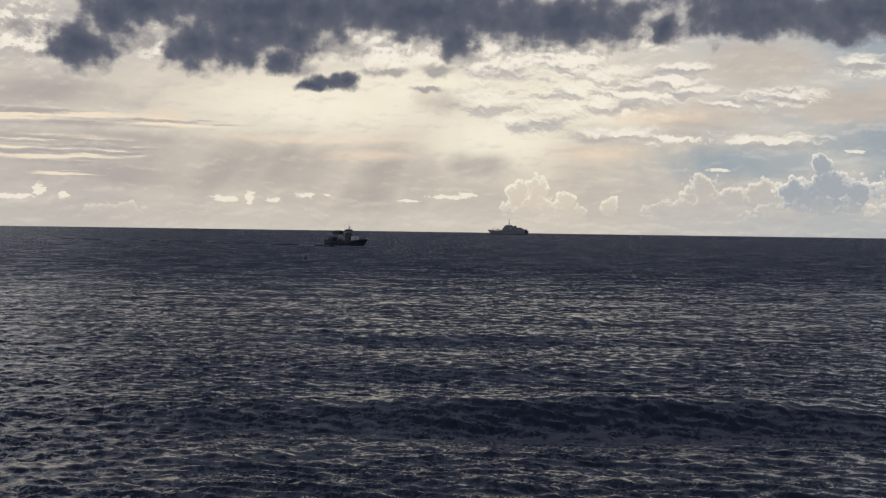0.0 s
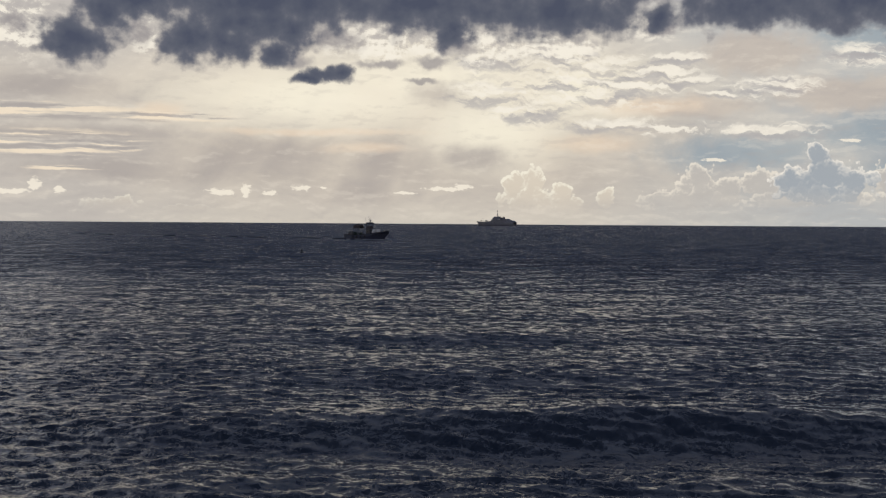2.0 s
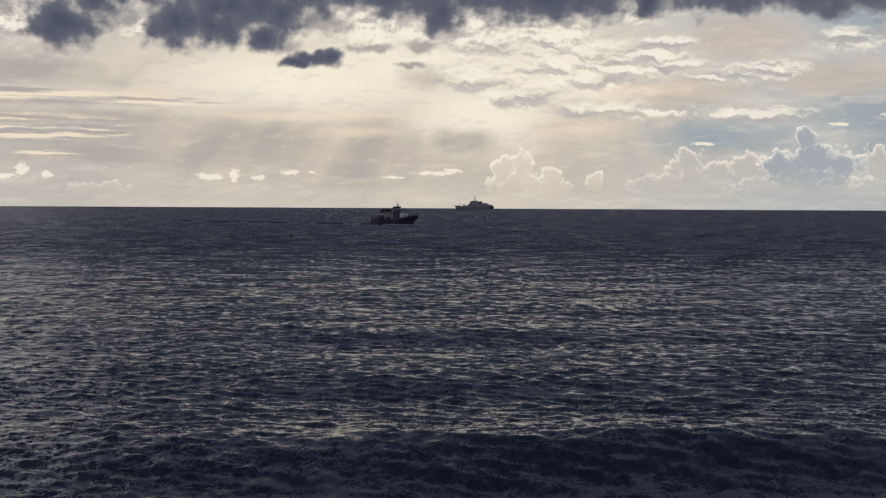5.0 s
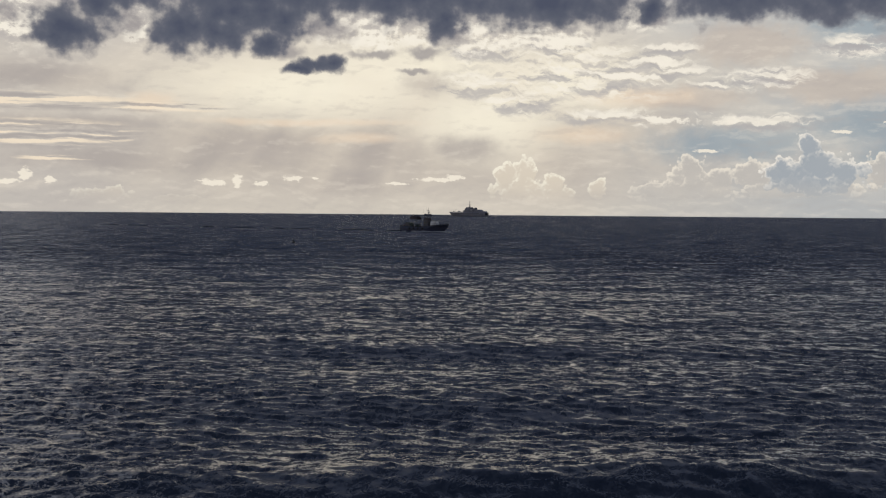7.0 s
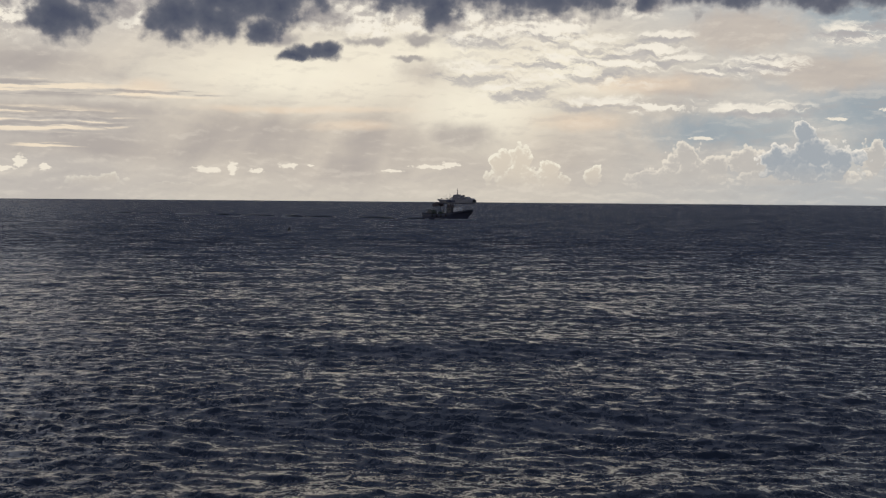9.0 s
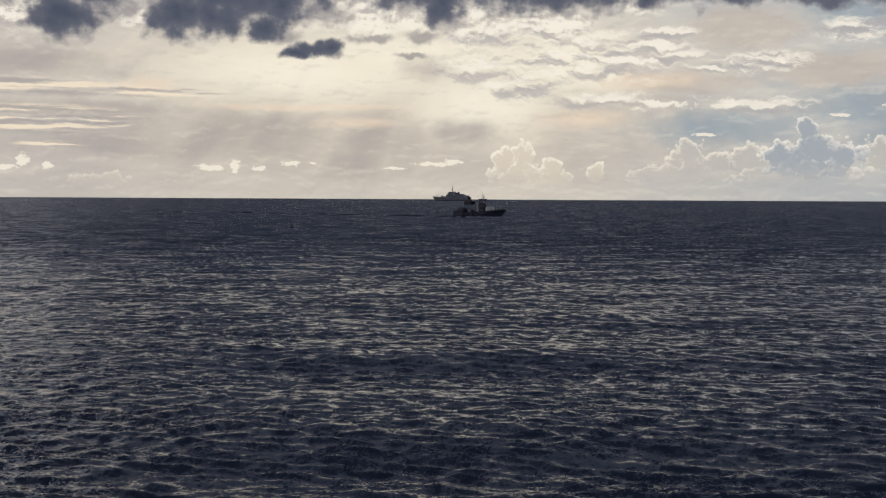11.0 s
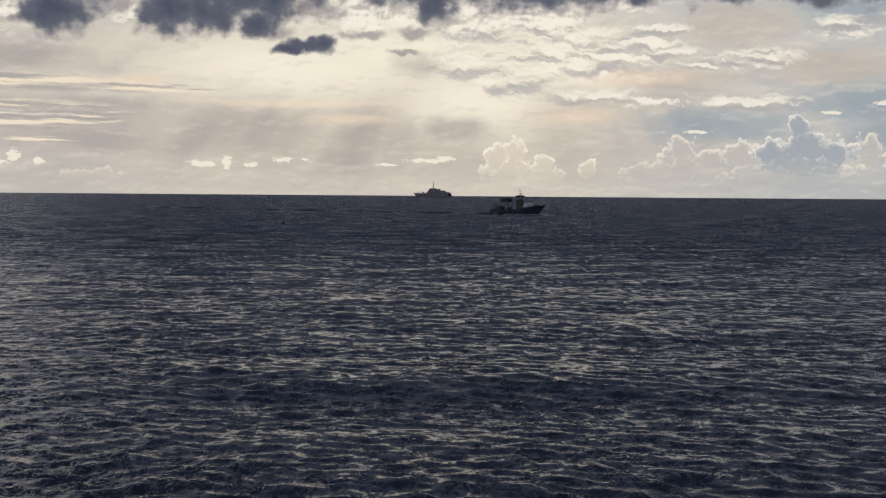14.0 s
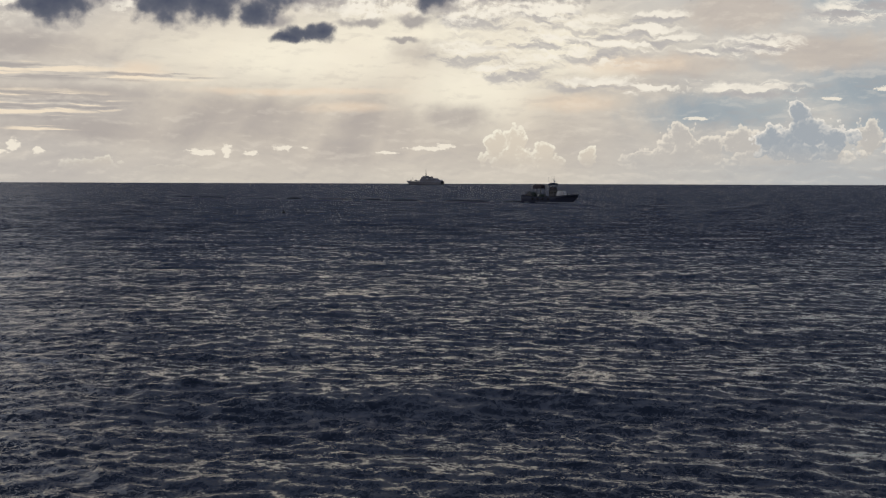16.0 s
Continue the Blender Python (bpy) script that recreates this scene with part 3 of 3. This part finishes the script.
    for sgn in (-1, 1):
        part("canopy_skirt", box(-4.5, sgn * 1.3, 4.6, 2.7, 0.06, 0.8, 0.02), TARP, boat, "hanging faded canopy side")
    drum = part("net_drum", rod((-7.1, -1.3, 2.3), (-7.1, 1.3, 2.3), 0.75, 18), NET, boat, "drum wound with dark green net")
    for yy in (-1.36, 1.36):
        part("drum_flange", rod((-7.1, yy - 0.05, 2.3), (-7.1, yy + 0.05, 2.3), 0.95, 18), GREY, drum)
    part("fish_bin", box(-4.6, 0.8, 1.9, 1.3, 1.0, 1.2, 0.06), WHITE, boat, "pale plastic fish bin")
    part("fish_bin", box(-3.0, -0.7, 1.9, 1.3, 1.0, 1.2, 0.06), NET, boat)
    part("line_hauler", box(-1.3, -1.5, 2.2, 0.5, 0.4, 1.4, 0.08, 0.7), GREY, boat)
    gal = bmesh.new()
    rod((-8.5, -1.7, 1.6), (-8.5, -1.5, 3.3), 0.08, 8, gal)
    rod((-8.5, 1.7, 1.6), (-8.5, 1.5, 3.3), 0.08, 8, gal)
    rod((-8.5, -1.5, 3.3), (-8.5, 1.5, 3.3), 0.08, 8, gal)
    part("stern_gantry", gal, GREY, boat)
    for i, (yy, r) in enumerate(((-1.0, 0.32), (-0.2, 0.28), (0.6, 0.33), (1.2, 0.26))):
        bm = bmesh.new()
        bmesh.ops.create_uvsphere(bm, u_segments=12, v_segments=8, radius=r, matrix=Matrix.Translation((-8.4, yy, 2.15)))
        part("fender_float", bm, FLOAT, boat, "faded round float", True)
    return boat


# ---- grey ship ----
def grey_ship():
    ship = tagged(new("grey_ship"), "long grey ship with stepped superstructure and tall mast near the horizon", "ship")
    L, B = 99.0, 15.0

    def sheer(t):
        return 8.2 + 5.5 * max(0, t - 0.8)

    hull = part("hull", hull_mesh(L, B, 32, sheer, 3.0, 0.62, 0.55, 9.0, 0.95, 1.0), SHIP_GREY, ship, "haze grey steel hull", True)
    part("boot_topping", hull_mesh(L * 0.985, B * 0.955, 24, lambda t: 0.9, 2.0, 0.62, 0.55, 3.0, 0.95, 0.1), SHIP_DARK, hull)
    part("rubbing_strake", box(-6, 0, 6.2, 76, B + 0.3, 0.35, 0.1), SHIP_DARK, hull)
    # superstructure: block amidships, sloping down to the stern
    main = part("deckhouse", box(-13, 0, 10.3, 42, 13.4, 5.4, 0.3, 0.97), SHIP_GREY, ship)
    part("aft_deckhouse", box(-40, 0, 9.4, 16, 12.8, 3.4, 0.3, 0.88, 1.6), SHIP_GREY, ship)
    part("sloped_house", box(-29, 0, 12.2, 26, 12.0, 4.8, 0.3, 0.66, 4.4), SHIP_GREY, ship)
    bridge = part("bridge", box(-6.5, 0, 15.0, 21, 13.2, 4.8, 0.3, 0.95, -0.4), SHIP_GREY, ship)
    for i in range(9):
        part("bridge_window", box(3.55, -5.0 + i * 1.25, 15.5, 0.14, 0.95, 1.1, 0.03), GLASS, bridge)
    for sgn in (-1, 1):
        part("bridge_wing", box(-0.5, sgn * 6.9, 14.6, 3.5, 1.8, 1.5, 0.15), SHIP_GREY, bridge)
        for i in range(10):
            part("porthole", rod((-30 + i * 3.4, sgn * 6.6, 11.2), (-30 + i * 3.4, sgn * 6.75, 11.2), 0.32, 10), GLASS, main)
    part("top_house", box(-4.0, 0, 18.2, 12, 9, 2.2, 0.25, 0.92), SHIP_GREY, ship)
    mast = part("mast", rod((-5, 0, 18), (-5, 0, 33.5), 0.65, 10, None, 0.25), SHIP_GREY, ship, "tall grey lattice-topped mast")
    for zz, wide in ((23.5, 3.0), (26.0, 2.4), (29.0, 1.5)):
        part("mast_yard", rod((-5, -wide, zz), (-5, wide, zz), 0.16, 6), SHIP_GREY, mast)
        part("mast_platform", box(-5, 0, zz - 0.3, 1.9, 1.9, 0.25, 0.05), SHIP_GREY, mast)
    part("mast_leg", rod((-8.1, 0, 18), (-5.3, 0, 24.5), 0.2, 6), SHIP_GREY, mast)
    part("mast_leg", rod((-2.5, 0, 18), (-4.7, 0, 24), 0.2, 6), SHIP_GREY, mast)
    radar = bmesh.new()
    bmesh.ops.create_uvsphere(radar, u_segments=14, v_segments=8, radius=1.3, matrix=Matrix.Translation((-12.5, 0, 18.4)))
    part("radar_dome", radar, SHIP_GREY, ship, "", True)
    funnel = part("funnel", box(-20.5, 0, 15.9, 5.0, 6, 4.0, 0.6, 0.8, -0.6), SHIP_GREY, ship)
    part("funnel_cap", box(-21.1, 0, 18.0, 4.0, 4.6, 0.7, 0.3, 0.95), SHIP_DARK, funnel)
    part("exhaust_pipe", rod((-21.1, 1, 18.0), (-21.3, 1, 19.4), 0.4, 10), SHIP_DARK, funnel)
    fore = part("foremast", rod((32, 0, 9), (32, 0, 16.2), 0.35, 8, None, 0.18), SHIP_GREY, ship)
    part("foremast_yard", rod((32, -1.2, 13.8), (32, 1.2, 13.8), 0.12, 6), SHIP_GREY, fore)
    part("deck_gun_house", box(24, 0, 10.2, 5, 4, 2.6, 0.5, 0.75), SHIP_GREY, ship)
    part("cargo_hatch", box(15.5, 0, 9.2, 9, 8, 1.2, 0.2), SHIP_GREY, ship)
    part("windlass", rod((37.5, -1.6, 10.3), (37.5, 1.6, 10.3), 0.8, 12), SHIP_DARK, ship)
    for sgn in (-1, 1):
        part("lifeboat", box(-14.5, sgn * 7.2, 13.6, 6.5, 2.0, 1.9, 0.7), WHITE, ship, "pale covered lifeboat")
        part("davit", rod((-17, sgn * 6.6, 13.2), (-17, sgn * 7.4, 16.2), 0.2, 6), SHIP_GREY, ship)
        part("davit", rod((-12, sgn * 6.6, 13.2), (-12, sgn * 7.4, 16.2), 0.2, 6), SHIP_GREY, ship)
    part("stern_gate", box(-L / 2 - 0.15, 0, 5.5, 0.4, 10, 5.5, 0.1), SHIP_DARK, ship)
    part("ensign_staff", rod((-48, 0, 8), (-48.9, 0, 11.8), 0.12, 6), SHIP_GREY, ship)
    return ship


# ---- marker buoy ----
def marker_buoy():
    buoy = tagged(new("marker_buoy"), "small dark marker buoy floating upright on the sea", "buoy")
    bm = bmesh.new()
    bmesh.ops.create_uvsphere(bm, u_segments=16, v_segments=10, radius=0.36, matrix=Matrix.Diagonal((1, 1, 0.8, 1)))
    part("float", bm, BLACK, buoy, "", True)
    pole = part("pole", rod((0, 0, 0.1), (0.03, 0, 0.62), 0.06, 8), BLACK, buoy)
    part("topmark", box(0.03, 0, 0.6, 0.24, 0.2, 0.24, 0.03, 0.8), BLACK, pole)
    return buoy


# ---- wake ----
def boat_wake():
    """Low smooth crests trailing astern of the boat, bow of the pattern at the origin, running to -x."""
    rng = random.Random(8)
    bm = bmesh.new()
    x = -8.0
    while x > -190:
        ln = rng.uniform(8, 24)
        off = rng.uniform(-1.5, 1.5) - 0.02 * x * rng.choice((-1, 1)) * 0.5
        tall, wide = rng.uniform(0.42, 0.66), rng.uniform(0.45, 0.75)
        nseg, prev = 12, None
        for i in range(nseg + 1):
            t = i / nseg
            env = math.sin(math.pi * t) ** 0.6
            cx, cy = x - ln * t, off + 0.35 * math.sin(t * 5 + x)
            ring = [bm.verts.new((cx, cy + wide * a * (0.3 + 0.7 * env), -0.12 + (tall + 0.12) * b * env)) for a, b in
                    ((-1, 0), (-0.55, 0.45), (-0.15, 0.95), (0.15, 0.95), (0.6, 0.4), (1, 0))]
            if prev:
                for a in range(5):
                    bm.faces.new((prev[a], prev[a + 1], ring[a + 1], ring[a]))
            prev = ring
        x -= ln * rng.uniform(1.05, 1.7)
    bmesh.ops.recalc_face_normals(bm, faces=bm.faces)
    me = bpy.data.meshes.new("boat_wake")
    bm.to_mesh(me)
    bm.free()
    me.materials.append(FOAM)
    me.polygons.foreach_set("use_smooth", [True] * len(me.polygons))
    return tagged(new("boat_wake", me), "thin dark broken wake trailing astern of the fishing boat", "wake", kind="stuff")


def bow_foam():
    """Broken foam that the boat pushes aside, in lumps along both sides of its hull."""
    rng = random.Random(21)
    bm = bmesh.new()
    for i in range(150):
        t = rng.uniform(0.05, 1.12) if i % 3 else rng.uniform(0.75, 1.12)
        x = -9.0 + 17.0 * t
        half = max(0.1, 2.25 * (1 - max(0.0, (t - 0.45) / 0.6) ** 2.0))
        side = rng.choice((-1, 1))
        y = side * (half + rng.uniform(0.05, 0.25) + 0.5 * rng.random() * (1.1 - t))
        r = rng.uniform(0.12, 0.30) * (0.7 + 0.6 * math.sin(math.pi * min(t, 0.8)))
        m = Matrix.Translation((x, y, 0.12)) @ Matrix.Diagonal((rng.uniform(1.2, 2.6), 0.8, rng.uniform(0.5, 0.9), 1))
        bmesh.ops.create_icosphere(bm, subdivisions=1, radius=r, matrix=m)
    me = bpy.data.meshes.new("bow_foam")
    bm.to_mesh(me)
    bm.free()
    me.materials.append(WHITE_WATER)
    return tagged(new("bow_foam", me), "pale broken foam along the fishing boat's waterline", "foam", kind="stuff")


BOAT, SHIP, BUOY, WAKE, FOAM_LINE = fishing_boat(), grey_ship(), marker_buoy(), boat_wake(), bow_foam()


def motions():
    """Sea, boat, ship and buoy, from the first second to the last."""
    walk(SEA, [(t, pose(0, -way, 0)) for t, way in ((0, 0), (2, 4.3), (4, 8.6), (6, 12.2), (8, 15.6), (10, 19.8), (12, 24.4), (14, 29.0), (16, 33.6))])
    heading = math.degrees(math.atan2(351.9 - 410.5, 38.8 + 34.6))
    boat_rows, wake_rows = [], []
    for i in range(33):
        t = i * 0.5
        f = t / 16
        x, y = -34.0 + 73.4 * f, 410.0 - 58.6 * f
        boat_rows.append((t, pose(x, y, 0.05 + 0.18 * math.sin(t * 1.55 + 0.4), 2.6 * math.sin(t * 1.3 + 1.0), -1.0 + 2.0 * math.sin(t * 1.55 + 2.2), heading)))
        wake_rows.append((t, pose(x, y, 0.0, 0, 0, heading)))
    walk(BOAT, boat_rows)
    walk(WAKE, wake_rows[::8])
    walk(FOAM_LINE, wake_rows[::8])
    course = math.degrees(math.atan2(2500 - 2396, 5.2 - 132.3))
    walk(SHIP, [(t, pose(132.3 - 127.1 * t / 16, 2396 + 104 * t / 16, 0.0, 0.3 * math.sin(t * 0.6), 0, course)) for t in range(0, 17, 2)])
    walk(BUOY, [(i * 0.5, pose(-27.8, 233.0, 0.06 + 0.14 * math.sin(i * 0.9), 7 * math.sin(i * 0.8), 9 * math.sin(i * 0.7 + 1), 0)) for i in range(33)])


motions()
